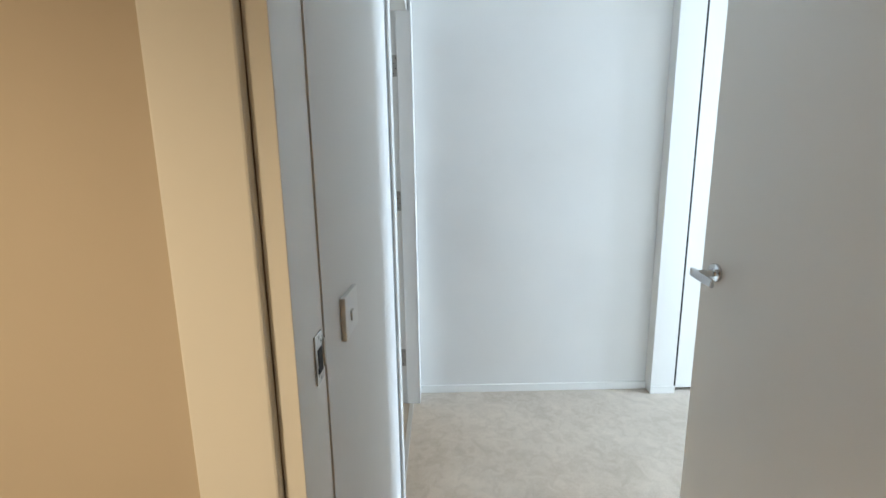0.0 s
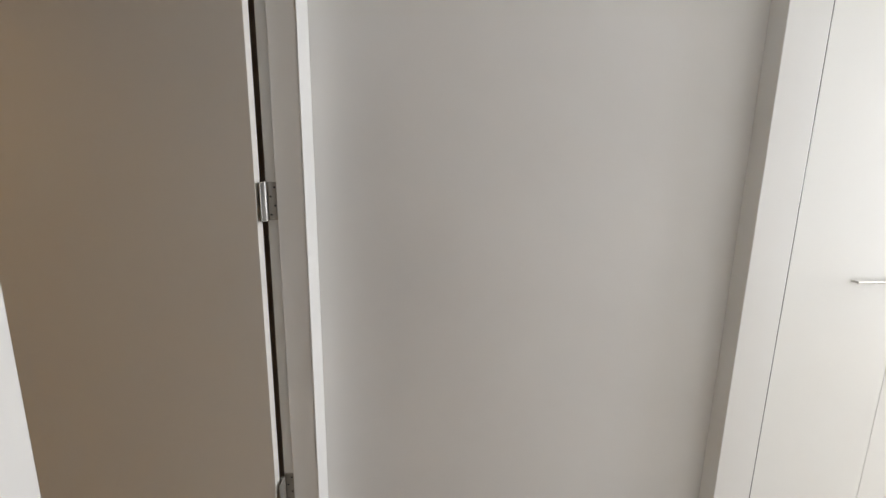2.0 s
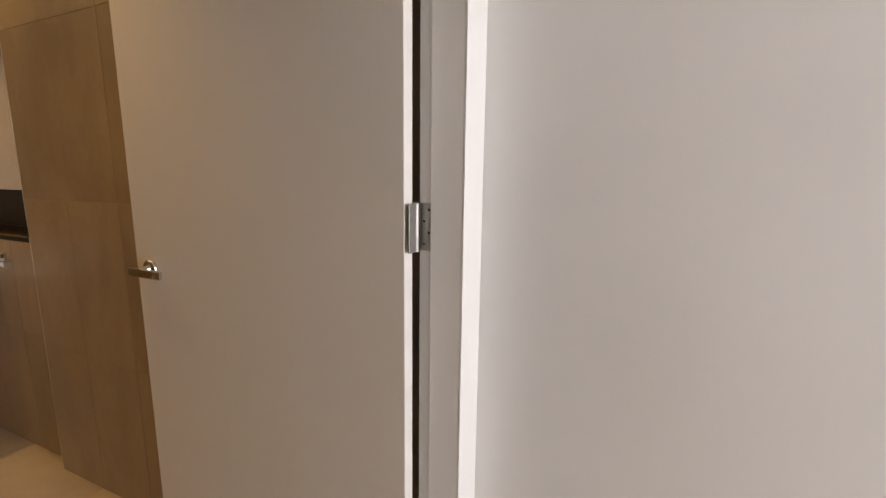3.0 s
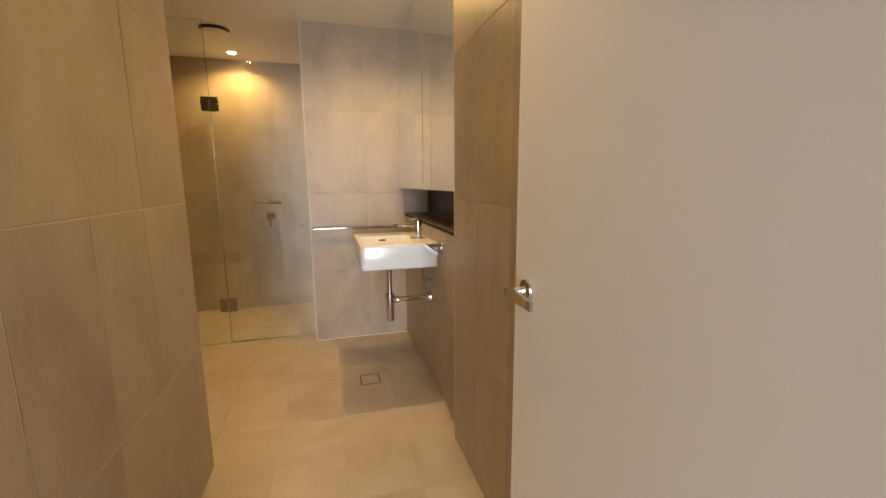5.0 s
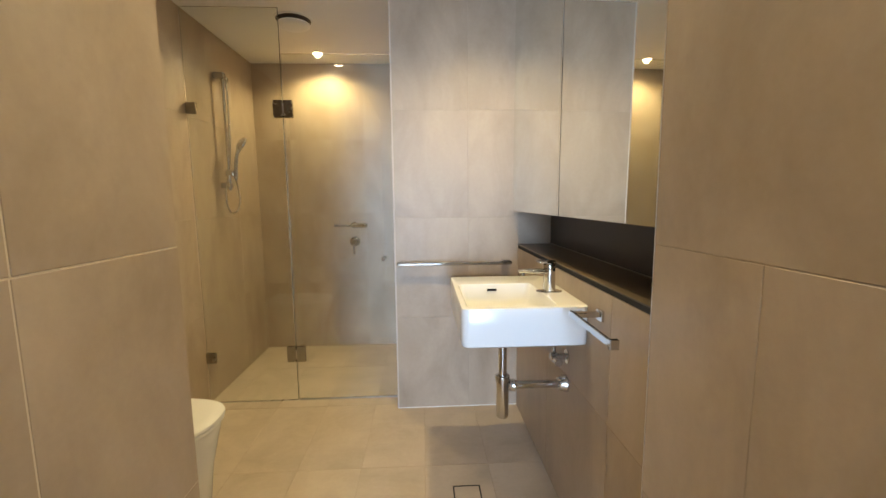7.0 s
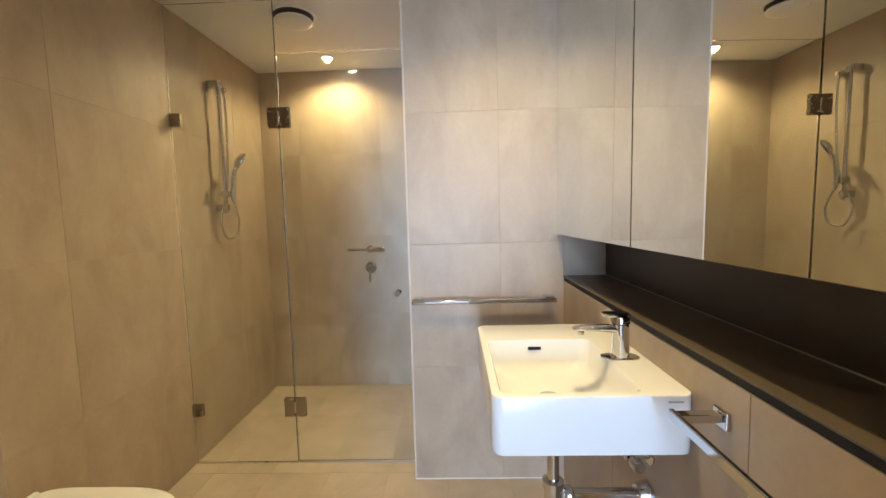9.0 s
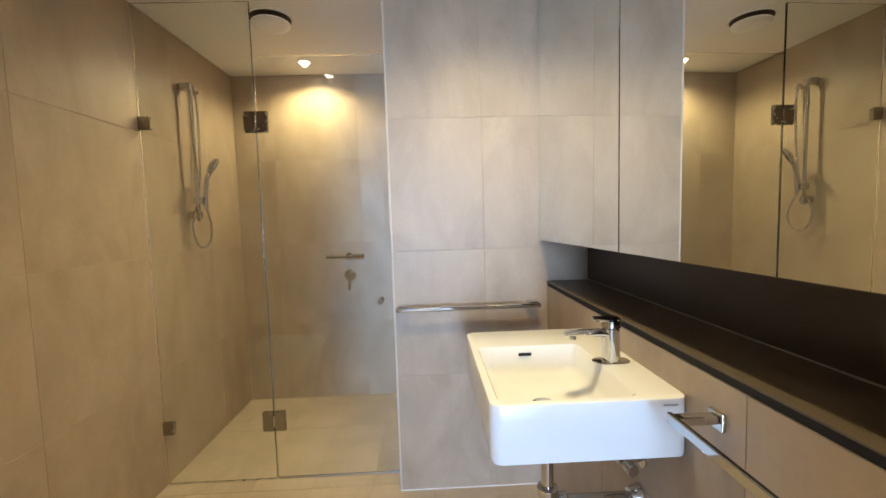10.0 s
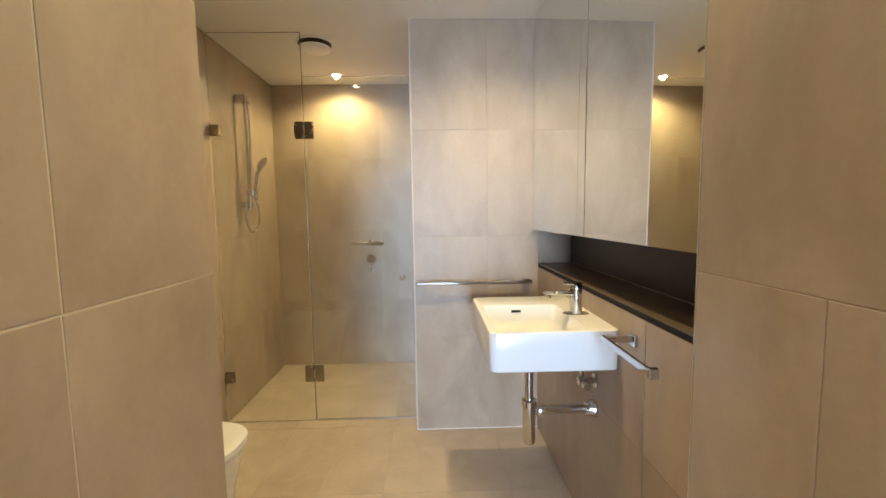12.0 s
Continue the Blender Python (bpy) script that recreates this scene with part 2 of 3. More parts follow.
def tile_mesh(w, h, mat, thick=0.0014, c=0.0009):
    key = (round(w, 3), round(h, 3), mat.name)
    if key not in TILE_MESH:
        bm = bmesh.new()
        a, b = w / 2, h / 2
        loft(bm, [[(-a, -b, 0), (a, -b, 0), (a, b, 0), (-a, b, 0)],
                  [(-a, -b, thick - c), (a, -b, thick - c), (a, b, thick - c), (-a, b, thick - c)],
                  [(c - a, c - b, thick), (a - c, c - b, thick), (a - c, b - c, thick), (c - a, b - c, thick)]], cap0=False)
        me = bpy.data.meshes.new("tile")
        bm.to_mesh(me)
        bm.free()
        me.materials.append(mat)
        TILE_MESH[key] = me
    return TILE_MESH[key]


def tiles(parent, mat, origin, u, v, rows, gap=0.0018):
    """Tiles on a plane: rows of (v0, v1, [u edges]). origin, u and v span the face behind the tiles."""
    u, v, o = Vector(u), Vector(v), Vector(origin)
    n = u.cross(v)
    rot = Matrix((u, v, n)).transposed().to_4x4()
    for v0, v1, edges in rows:
        for u0, u1 in zip(edges, edges[1:]):
            ob = new("tile", tile_mesh(u1 - u0 - gap, v1 - v0 - gap, mat))
            ob.parent = parent
            ob.matrix_basis = Matrix.Translation(o + u * (u0 + u1) / 2 + v * (v0 + v1) / 2 +
                                                 n * random.uniform(0, 0.0002)) @ rot
    return parent


def spans(a, b, first, step=0.3, least=0.03):
    """Edges from a to b, with joints at first + whole steps."""
    k = math.ceil((a + least - first) / step)
    out = [a]
    while first + k * step < b - least:
        out.append(first + k * step)
        k += 1
    return out + [b]


JOINTS = (0.0, 0.565, 1.153, 1.753, CEIL)


def courses(a, b, first, step=0.3, z0=0.0, z1=CEIL):
    """Rows of tiles over the height."""
    rows = []
    for i, (lo, hi) in enumerate(zip(JOINTS, JOINTS[1:])):
        lo, hi = max(lo, z0), min(hi, z1)
        if hi - lo > 0.02:
            rows.append((lo, hi, spans(a, b, first, step)))
    return rows


# ---- structure: bathroom ----
LX, BY, NX, NY, VX, RX, RY = -0.685, 4.67, 0.50, 3.55, 1.222, 1.18, 2.075
BLX, BLY = 0.10, 2.175
DY0, DYL, DY1 = 0.257, 0.280, 0.354
JL, JR = 0.316, 1.128
EX0, EX1 = -0.605, -0.512
T = 0.0014

wall_left = wall("wall_bath_left", GROUT, (LX - 0.12, LX - T, BLY - 0.1, BY + 0.12, 0, CEIL), label="stone-look tiled bathroom wall")
wall_back = wall("wall_shower_back", GROUT, (LX - T, NX + 0.02, BY + T, BY + 0.12, 0, CEIL), label="stone-look tiled shower wall")
wall_nib = wall("wall_nib", GROUT, (NX + T, 1.55, NY + T, BY + T, 0, CEIL), label="pale tiled nib wall between shower and basin")
wall_vanity = wall("wall_vanity", GROUT, (VX + T, 1.55, RY, NY + T, 0, 0.968), label="tiled half-height wall behind the basin")
wall_niche = wall("wall_niche", WALL, (1.43, 1.55, RY, NY + T, 0.968, CEIL), label="wall behind the mirror cabinet")
wall_right = wall("wall_entry_right", GROUT, (RX + T, 1.55, DY1, RY, 0, CEIL), label="tiled wall beside the open bathroom door")
wall_block = wall("wall_entry_left", GROUT_PALE, (EX1, BLX - T, DY1, 1.6, 0, CEIL), (LX - 0.12, BLX - T, 1.6, BLY - T, 0, CEIL), label="tiled wall of the bathroom entry")
wall("wall_door_jamb", WALL, (EX1 + 0.0, JL - 0.03, DYL, DY1, 0, CEIL_BED), (JL - 0.03, JR + 0.03, DYL, DY1, 2.075, CEIL_BED),
     (JR + 0.03, 1.55, DY0, DY1, 0, CEIL_BED), label="white painted wall with the bathroom doorway")
wall("ceiling_bathroom", CEILM, (EX1, 1.55, DY1, 1.6, CEIL, CEIL + 0.05), (LX - 0.12, 1.55, 1.6, BY + 0.12, CEIL, CEIL + 0.05), label="flat white bathroom ceiling")

floor_bath = wall("floor_bathroom", GROUT, (EX1, 1.55, 0.30, 1.6, -0.06, -T), (LX - 0.12, 1.55, 1.6, BY + 0.12, -0.06, -T), label="beige stone-look tiled floor")

# ---- structure: bedroom and hall ----
FX = 1.242
wall("floor_carpet", CARPET, (-3.0, 3.6, -5.1, 0.30, -0.06, 0.0), (-3.0, EX1, 0.30, 1.6, -0.06, 0.0), label="beige cut-pile carpet floor")
wall("wall_facing", WALL, (FX, FX + 0.2, -1.086, DY0, 0, CEIL_BED), label="plain white bedroom wall")
wall("wall_bedroom_right", WALL, (FX, FX + 0.75, -2.50, -2.345, 0, CEIL_BED), (3.5, 3.6, -5.0, -2.50, 0, CEIL_BED),
     (FX + 0.75, 3.6, -2.50, -2.40, 0, CEIL_BED), label="white bedroom wall")
wall("wall_cupboard_back", WALL, (FX + 0.62, FX + 0.75, -2.345, -0.9, 0, CEIL_BED), label="wall behind the cupboard")
wall("wall_window", WALL, (-3.0, 0.01, -5.0, -4.9, 0, CEIL_BED), (0.89, 3.6, -5.0, -4.9, 0, CEIL_BED),
     (0.01, 0.89, -5.0, -4.9, 0, 0.22), (0.01, 0.89, -5.0, -4.9, 2.45 - 0.02, CEIL_BED + 0.02), label="bedroom wall with a wide window opening")
wall("wall_entry", WALL, (EX0, EX1, -4.9, -0.66, 0, CEIL_BED), (EX0, EX1, -0.66, DYL, 2.075, CEIL_BED), label="white wall with the bedroom doorway")
wall("wall_hall_end", HALL, (EX0, EX1 - 0.001, DYL + 0.025, 1.5, 0, CEIL_BED), label="cream painted hall wall")
wall("wall_hall", HALL, (-2.6, -2.5, -1.5, 1.5, 0, CEIL_BED), (-2.6, EX0, 1.5, 1.6, 0, CEIL_BED), (-2.6, EX0, -1.6, -1.5, 0, CEIL_BED),
     label="cream painted hall wall")
wall("ceiling_bedroom", CEILM, (-3.0, 3.6, -5.0, DYL, CEIL_BED, CEIL_BED + 0.06), (-3.0, EX1, DYL, 1.6, CEIL_BED, CEIL_BED + 0.06),
     label="flat white ceiling")

# skirtings
sk = bmesh.new()
box(sk, FX - 0.012, FX - 0.0003, -1.086, DY0 - 0.0062, 0.0, 0.045, bevel=0.002)
tagged(part("baseboard", sk, GLOSS), "low white painted skirting board", "", "", "structure")


# ---- door frames and doors ----
def lever(door, x, y, z, out, along, metal_mat=CHROME, length=0.118, stand=0.046):
    """A flat lever on a round rose. out: the way it stands off; along: the way it points."""
    o, a = Vector(out), Vector(along)
    c = Vector((x, y, z))
    h = part("lever_handle", turned(bmesh.new(), c, o, [(0, 0.026), (0.006, 0.026), (0.008, 0.0245), (0.0085, 0.012), (0.012, 0.0095), (stand, 0.0095)]),
             metal_mat, door, "chrome lever handle on a round rose", smooth=True)
    bm = bmesh.new()
    up = Vector((0, 0, 1))
    rings = []
    for d, w, th, off in ((-0.017, 0.0095, 0.004, 0), (-0.015, 0.0115, 0.0055, 0.0005), (0.0, 0.0125, 0.0065, 0.001), (length * 0.4, 0.012, 0.006, 0.003),
                          (length * 0.75, 0.0115, 0.0055, 0.005), (length - 0.002, 0.011, 0.005, 0.006), (length, 0.009, 0.0035, 0.006)):
        off += stand
        p = c + a * d + o * off
        rings.append([tuple(p + up * w * sx + o * th * sy) for sx, sy in ((1, .5), (.8, 1), (-.8, 1), (-1, .5), (-1, -.5), (-.8, -1), (.8, -1), (1, -.5))])
    part("lever", loft(bm, rings), metal_mat, h, smooth=True)


def hinge(door, x, y, z, leaf_x, jamb_y):
    """A butt hinge: knuckle, a plate on the leaf's edge and one on the jamb, with screws."""
    k = part("hinge", turned(bmesh.new(), (x, y, z), (0, 0, 1), [(-0.052, 0.004), (-0.05, 0.0065), (0.05, 0.0065), (0.052, 0.004)], 12), HINGE_STEEL, door,
             "steel butt hinge", smooth=True)
    part("plate", boxed(x - 0.036, x - 0.002, y - 0.0035, y - 0.0008, z - 0.05, z + 0.05, bevel=0.0006, seg=1), HINGE_STEEL, k)
    part("plate", boxed(JR - 0.0025, JR + 0.0002, y - 0.029, y - 0.002, z - 0.05, z + 0.05, bevel=0.0006, seg=1), HINGE_STEEL, k)
    for i in range(4):
        part("screw", turned(bmesh.new(), (JR - 0.0024, y - 0.010 - 0.011 * (i % 2), z - 0.036 + 0.024 * i), (-1, 0, 0), [(0, 0.0030), (0.0006, 0.0024)], 8), BLACK, k)


# bathroom doorway: lining, stop and architrave
fr = thing("door_frame_bathroom", (JR, DY0, 0), "white painted timber frame of the bathroom doorway", "door frame")
fr["kind"] = "structure"
top = 2.05
SY = 0.325
part("jamb", boxed(JR, JR + 0.028, DY0 - 0.002, DY1 - 0.001, 0, top), GLOSS, fr)
part("stop", boxed(JR - 0.008, JR - 0.0005, DY0 - 0.0021, SY, 0, top - 0.0005, bevel=0.0015), GLOSS, fr)
part("architrave", boxed(JR - 0.0085, FX - 0.0005, DY0 - 0.006, DY0 - 0.0022, 0, top + 0.06, bevel=0.003), GLOSS, fr)
part("jamb", boxed(JL - 0.028, JL, DYL - 0.002, DY1 - 0.001, 0, top), GLOSS, fr)
part("stop", boxed(JL + 0.0005, JL + 0.009, DYL - 0.0021, SY, 0, top - 0.0005, bevel=0.0015), GLOSS, fr)
part("architrave", boxed(JL - 0.045, JL + 0.0095, DYL - 0.010, DYL - 0.0022, 0, top + 0.06, bevel=0.002), GLOSS, fr)
# flush grey strip: the shade of a narrow groove put in as colour
part("painted_shadow_line", boxed(JL - 0.058, JL - 0.0455, DYL - 0.0012, DYL - 0.0002, 0, top + 0.06), RUBBER, fr)
part("head", boxed(JL - 0.028, JR + 0.028, DYL - 0.002, DY1 - 0.001, top + 0.0005, top + 0.024), GLOSS, fr)
part("architrave", boxed(JL + 0.0100, JR + 0.028, DYL - 0.010, DYL - 0.0022, top - 0.002, top + 0.06, bevel=0.003), GLOSS, fr)
part("threshold", boxed(JL + 0.0005, JR - 0.0005, 0.288, 0.312, -0.004, 0.003, bevel=0.001), TRIM, fr, "thin metal strip between carpet and tiles")

LFX, HY = 1.072, 0.360
bath_door = thing("door_bathroom", (LFX, HY, 0), "white flush bathroom door, standing wide open against the tiled wall", "door")
part("leaf", boxed(LFX, LFX + 0.036, HY, HY + 0.866, 0.012, 2.04, bevel=0.0015), DOOR, bath_door)
lever(bath_door, LFX, 1.163, 0.984, (-1, 0, 0), (0, -1, 0))
lever(bath_door, LFX + 0.036, 1.163, 0.984, (1, 0, 0), (0, -1, 0))
for z in (0.275, 1.139, 1.80):
    hinge(bath_door, LFX + 0.036, HY - 0.008, z, LFX, DY1)

# bedroom doorway
fr2 = thing("door_frame_bedroom", (EX0, DYL, 0), "white painted timber frame of the bedroom doorway", "door frame")
fr2["kind"] = "structure"
ey1 = -0.60
part("jamb", boxed(EX0 - 0.004, EX1 - 0.0005, DYL + 0.002, DYL + 0.0248, 0, top, bevel=0.001), GLOSS, fr2)
part("architrave", boxed(EX0 - 0.016, EX0 - 0.001, DYL + 0.0258, DYL + 0.108, 0, top + 0.06, bevel=0.003), GLOSS, fr2)
part("jamb", boxed(EX0 - 0.004, EX1 - 0.012, ey1 - 0.028, ey1, 0, top, bevel=0.001), GLOSS, fr2)
part("architrave", boxed(EX0 - 0.016, EX0 - 0.001, ey1 - 0.098, ey1 - 0.0285, 0, top + 0.06, bevel=0.003), GLOSS, fr2)
part("head", boxed(EX0 - 0.004, EX1, ey1, DYL, top + 0.0005, top + 0.024), GLOSS, fr2)
part("architrave", boxed(EX0 - 0.016, EX0 - 0.001, ey1 - 0.0285, DYL + 0.025, top + 0.0005, top + 0.06, bevel=0.003), GLOSS, fr2)
sp = part("strike_plate", boxed(-0.552, -0.524, DYL - 0.0002, DYL + 0.0018, 1.014, 1.074, bevel=0.0006, seg=1), STEEL, fr2, "steel lock strike plate")
part("lip", boxed(-0.5238, -0.519, DYL - 0.002, DYL + 0.0016, 1.026, 1.062, bevel=0.001), STEEL, sp)
# no real opening: a black patch paints the dark inside of the hole
part("latch_hole", boxed(-0.546, -0.530, DYL - 0.0010, DYL - 0.0004, 1.026, 1.056), BLACK, sp)
for z in (1.019, 1.069):
    part("screw", turned(bmesh.new(), (-0.538, DYL - 0.0003, z), (0, -1, 0), [(0, 0.0026), (0.0006, 0.002)], 8), HINGE_STEEL, sp)

bed_door = thing("door_bedroom", (-0.655, -0.64, 0), "white flush bedroom door, standing open over the carpet", "door")
part("leaf", boxed(-0.668, 0.150, -0.665, -0.630, 0.012, 2.04, bevel=0.0015), DOOR, bed_door)
lever(bed_door, 0.090, -0.630, 0.984, (0, 1, 0), (-1, 0, -0.12), length=0.082, stand=0.058)
lever(bed_door, 0.090, -0.665, 0.988, (0, -1, 0), (-1, 0, 0))
part("latch", boxed(0.1495, 0.1515, -0.658, -0.637, 0.90, 1.05, bevel=0.0005, seg=1), STEEL, bed_door, "steel latch plate")

# light switch
sw = thing("light_switch", (-0.39, DYL, 1.035), "white rectangular light switch plate on the bedroom wall", "light switch")
part("plate", boxed(-0.431, -0.346, DYL - 0.008, DYL - 0.0003, 1.018, 1.084, bevel=0.002), PLASTIC, sw)
part("rocker", boxed(-0.403, -0.388, DYL - 0.0115, DYL - 0.0078, 1.040, 1.056, bevel=0.002), PLASTIC, sw)

# ---- cupboard ----
cup = thing("cupboard", (FX, -1.7, 0), "tall white built-in cupboard with two flat doors and small bar pulls", "cupboard")
part("side_panel", boxed(1.178, FX + 0.6, -1.222, -1.0865, 0.0, CEIL_BED - 0.001, bevel=0.002), GLOSS, cup)
part("foot", boxed(1.170, 1.1775, -1.226, -1.0825, 0.0, 0.045, bevel=0.0015), GLOSS, cup, "small skirting block")
# body and plinth in near-black, so the joints round the doors look shaded
part("body", boxed(1.2095, FX + 0.6, -2.196, -1.2225, 0.03, CEIL_BED - 0.002), BLACK, cup)
part("side_panel", boxed(1.182, FX + 0.6, -2.345, -2.197, 0.0, CEIL_BED - 0.001), GLOSS, cup)
part("plinth", boxed(1.235, FX + 0.6, -2.196, -1.2225, 0.0, 0.029), BLACK, cup)
for y0, y1, py in ((-1.6705, -1.2450, -1.5545), (-2.192, -1.6725, -1.7915)):
    d = part("door", boxed(1.198, 1.209, y0, y1, 0.022, CEIL_BED - 0.004, bevel=0.001), CUPB, cup)
    bm = bmesh.new()
    tube(bm, [(1.178, py - 0.083, 0.888), (1.178, py + 0.083, 0.888)], 0.0045, 10)
    for e in (-0.079, 0.079):
        tube(bm, [(1.1978, py + e, 0.888), (1.178, py + e, 0.888)], 0.004, 8)
    part("handle", bm, STEEL, d, "slim chrome bar pull", smooth=True)

# black strip that paints the shade between side panel and door
part("shadow_gap", boxed(1.1985, 1.2092, -1.2445, -1.2265, 0.03, CEIL_BED - 0.004), BLACK, cup)

# ---- bathroom fittings ----
# mirror cabinet and niche
cab = thing("mirror_cabinet", (VX, 2.8, 1.19), "wall-to-wall mirror cabinet with flush mirrored doors", "mirror cabinet")
part("body", boxed(VX + 0.024, 1.4295, RY + 0.001, NY - 0.001, 1.190, CEIL - 0.001), BROWN, cab)
MTURN = Matrix.Translation((VX - 0.017, 2.8, 1.7)) @ Matrix.Rotation(radians(1.09), 4, "Z") @ Matrix.Rotation(radians(0.27), 4, "Y")
for y0, y1 in ((-0.0075, NY - 2.8 - 0.004), (RY - 2.8 + 0.003, -0.0125)):
    bm = boxed(0.0, 0.019, y0, y1, -0.515, CEIL - 1.7 - 0.006, bevel=0.0012, seg=1)
    bmesh.ops.transform(bm, matrix=MTURN, verts=bm.verts)
    part("mirror_door", bm, MIRROR, cab, "mirrored cabinet door")
shelf = thing("niche_shelf", (VX, 2.8, 0.98), "dark brown laminate shelf and lining of the recess under the mirrors", "shelf")
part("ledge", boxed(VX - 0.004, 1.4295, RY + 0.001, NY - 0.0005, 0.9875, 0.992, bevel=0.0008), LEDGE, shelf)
# solid black band: shade under the ledge given as colour
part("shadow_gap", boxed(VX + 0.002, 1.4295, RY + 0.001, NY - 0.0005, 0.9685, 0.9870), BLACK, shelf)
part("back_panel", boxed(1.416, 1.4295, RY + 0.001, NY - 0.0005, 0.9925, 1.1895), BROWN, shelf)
part("seal", boxed(1.4125, 1.4155, RY + 0.001, NY - 0.0005, 0.9925, 0.9955), RUBBER, shelf)

# basin
BX0, BX1, BY0, BY1, BZ0, BZ1 = 0.792, VX - 0.0005, 2.502, 3.072, 0.758, 0.896
basin = thing("wash_basin", (1.0, 2.79, 0.77), "white wall-hung rectangular ceramic wash basin with an overflow slot", "basin")
bm = bmesh.new()
loft(bm, [round_rect(BX0 + 0.012, BX1, BY0 + 0.012, BY1 - 0.012, 0.02, BZ0),
          round_rect(BX0 + 0.003, BX1, BY0 + 0.003, BY1 - 0.003, 0.024, BZ0 + 0.006),
          round_rect(BX0, BX1, BY0, BY1, 0.026, BZ0 + 0.018),
          round_rect(BX0, BX1, BY0, BY1, 0.026, BZ1 - 0.006),
          round_rect(BX0 + 0.002, BX1, BY0 + 0.002, BY1 - 0.002, 0.025, BZ1 - 0.0015),
          round_rect(BX0 + 0.006, BX1 - 0.004, BY0 + 0.006, BY1 - 0.006, 0.022, BZ1),
          round_rect(BX0 + 0.020, BX1 - 0.098, BY0 + 0.020, BY1 - 0.172, 0.024, BZ1 - 0.0005),
          round_rect(BX0 + 0.024, BX1 - 0.102, BY0 + 0.024, BY1 - 0.176, 0.026, BZ1 - 0.006),
          round_rect(BX0 + 0.030, BX1 - 0.108, BY0 + 0.030, BY1 - 0.184, 0.030, BZ1 - 0.060),
          round_rect(BX0 + 0.046, BX1 - 0.124, BY0 + 0.046, BY1 - 0.200, 0.040, BZ1 - 0.082),
          round_rect(BX0 + 0.090, BX1 - 0.165, BY0 + 0.095, BY1 - 0.240, 0.045, BZ1 - 0.092)])
part("bowl", bm, CERAMIC, basin, smooth=True)
# black inset in place of a hollow, its inner shade painted
ov = part("overflow", boxed(0.938, 0.978, 2.8895, 2.8935, 0.866, 0.876, bevel=0.0015), BLACK, basin, "dark overflow slot")
part("waste", turned(bmesh.new(), (0.96, 2.70, BZ1 - 0.0925), (0, 0, 1), [(0, 0.03), (0.003, 0.03), (0.004, 0.026)], 20), CHROME, basin, "chrome basin waste", smooth=True)
part("badge", boxed(1.163, 1.195, BY0 - 0.0006, BY0 + 0.001, 0.880, 0.884), RUBBER, basin)

tap = thing("basin_mixer", (1.155, 2.735, BZ1), "chrome single-lever basin mixer on the deck of the basin", "tap")
tx, ty = 1.155, 2.735
part("body", turned(bmesh.new(), (tx, ty, BZ1), (0, 0, 1), [(0, 0.0255), (0.003, 0.0255), (0.005, 0.0238), (0.085, 0.0225), (0.092, 0.0225)]), CHROME, tap, smooth=True)
bm = bmesh.new()
rings = []
for d, w, h, z in ((0.0, 0.019, 0.013, 0.076), (0.03, 0.018, 0.011, 0.080), (0.08, 0.018, 0.009, 0.082), (0.118, 0.017, 0.007, 0.081), (0.125, 0.012, 0.004, 0.080)):
    rings.append([(tx - d, ty + w * math.cos(a), BZ1 + z + h * math.sin(a)) for a in [2 * math.pi * i / 16 for i in range(16)]])
plate = loft(bmesh.new(), [round_rect(tx - 0.050, tx + 0.050, ty - 0.027, ty + 0.027, 0.026, BZ1 + 0.0002), round_rect(tx - 0.050, tx + 0.050, ty - 0.027, ty + 0.027, 0.026, BZ1 + 0.0025),
                           round_rect(tx - 0.048, tx + 0.048, ty - 0.025, ty + 0.025, 0.024, BZ1 + 0.0035)])
part("base_plate", plate, CHROME, tap, smooth=True)
part("spout", loft(bm, rings), CHROME, tap, smooth=True)
part("aerator", turned(bmesh.new(), (tx - 0.104, ty, BZ1 + 0.073), (0, 0, -1), [(0, 0.009), (0.008, 0.009)], 14), CHROME, tap, smooth=True)
part("cap", turned(bmesh.new(), (tx, ty, BZ1 + 0.093), (0, 0, 1), [(0, 0.0225), (0.002, 0.025), (0.016, 0.025), (0.020, 0.022)]), CHROME, tap, smooth=True)
part("lever", loft(bmesh.new(), [round_rect(tx - 0.046, tx + 0.022, ty - 0.017, ty + 0.017, 0.012, BZ1 + 0.1134), round_rect(tx - 0.050, tx + 0.024, ty - 0.019, ty + 0.019, 0.013, BZ1 + 0.117),
                                 round_rect(tx - 0.048, tx + 0.022, ty - 0.017, ty + 0.017, 0.012, BZ1 + 0.121)]), CHROME, tap, smooth=True)

# bottle trap
trap = thing("bottle_trap", (0.955, 2.70, 0.45), "chrome bottle trap and waste pipe under the basin", "bottle trap")
px_, py_ = 0.968, 2.70
part("tail_pipe", turned(bmesh.new(), (px_, py_, BZ0 + 0.002), (0, 0, -1), [(0, 0.022), (0.012, 0.022), (0.014, 0.016), (0.19, 0.016)]), CHROME, trap, smooth=True)
part("bottle", turned(bmesh.new(), (px_, py_, 0.578), (0, 0, -1), [(0, 0.020), (0.002, 0.028), (0.022, 0.028), (0.024, 0.024), (0.165, 0.024), (0.172, 0.020)]), CHROME, trap, smooth=True)
part("outlet_pipe", tube(bmesh.new(), [(px_ + 0.02, py_, 0.535), (VX - 0.004, py_, 0.535)], 0.0155, 16), CHROME, trap, smooth=True)
part("nut", turned(bmesh.new(), (px_ + 0.026, py_, 0.535), (1, 0, 0), [(0, 0.020), (0.004, 0.023), (0.022, 0.023), (0.026, 0.019)], 16), CHROME, trap, smooth=True)
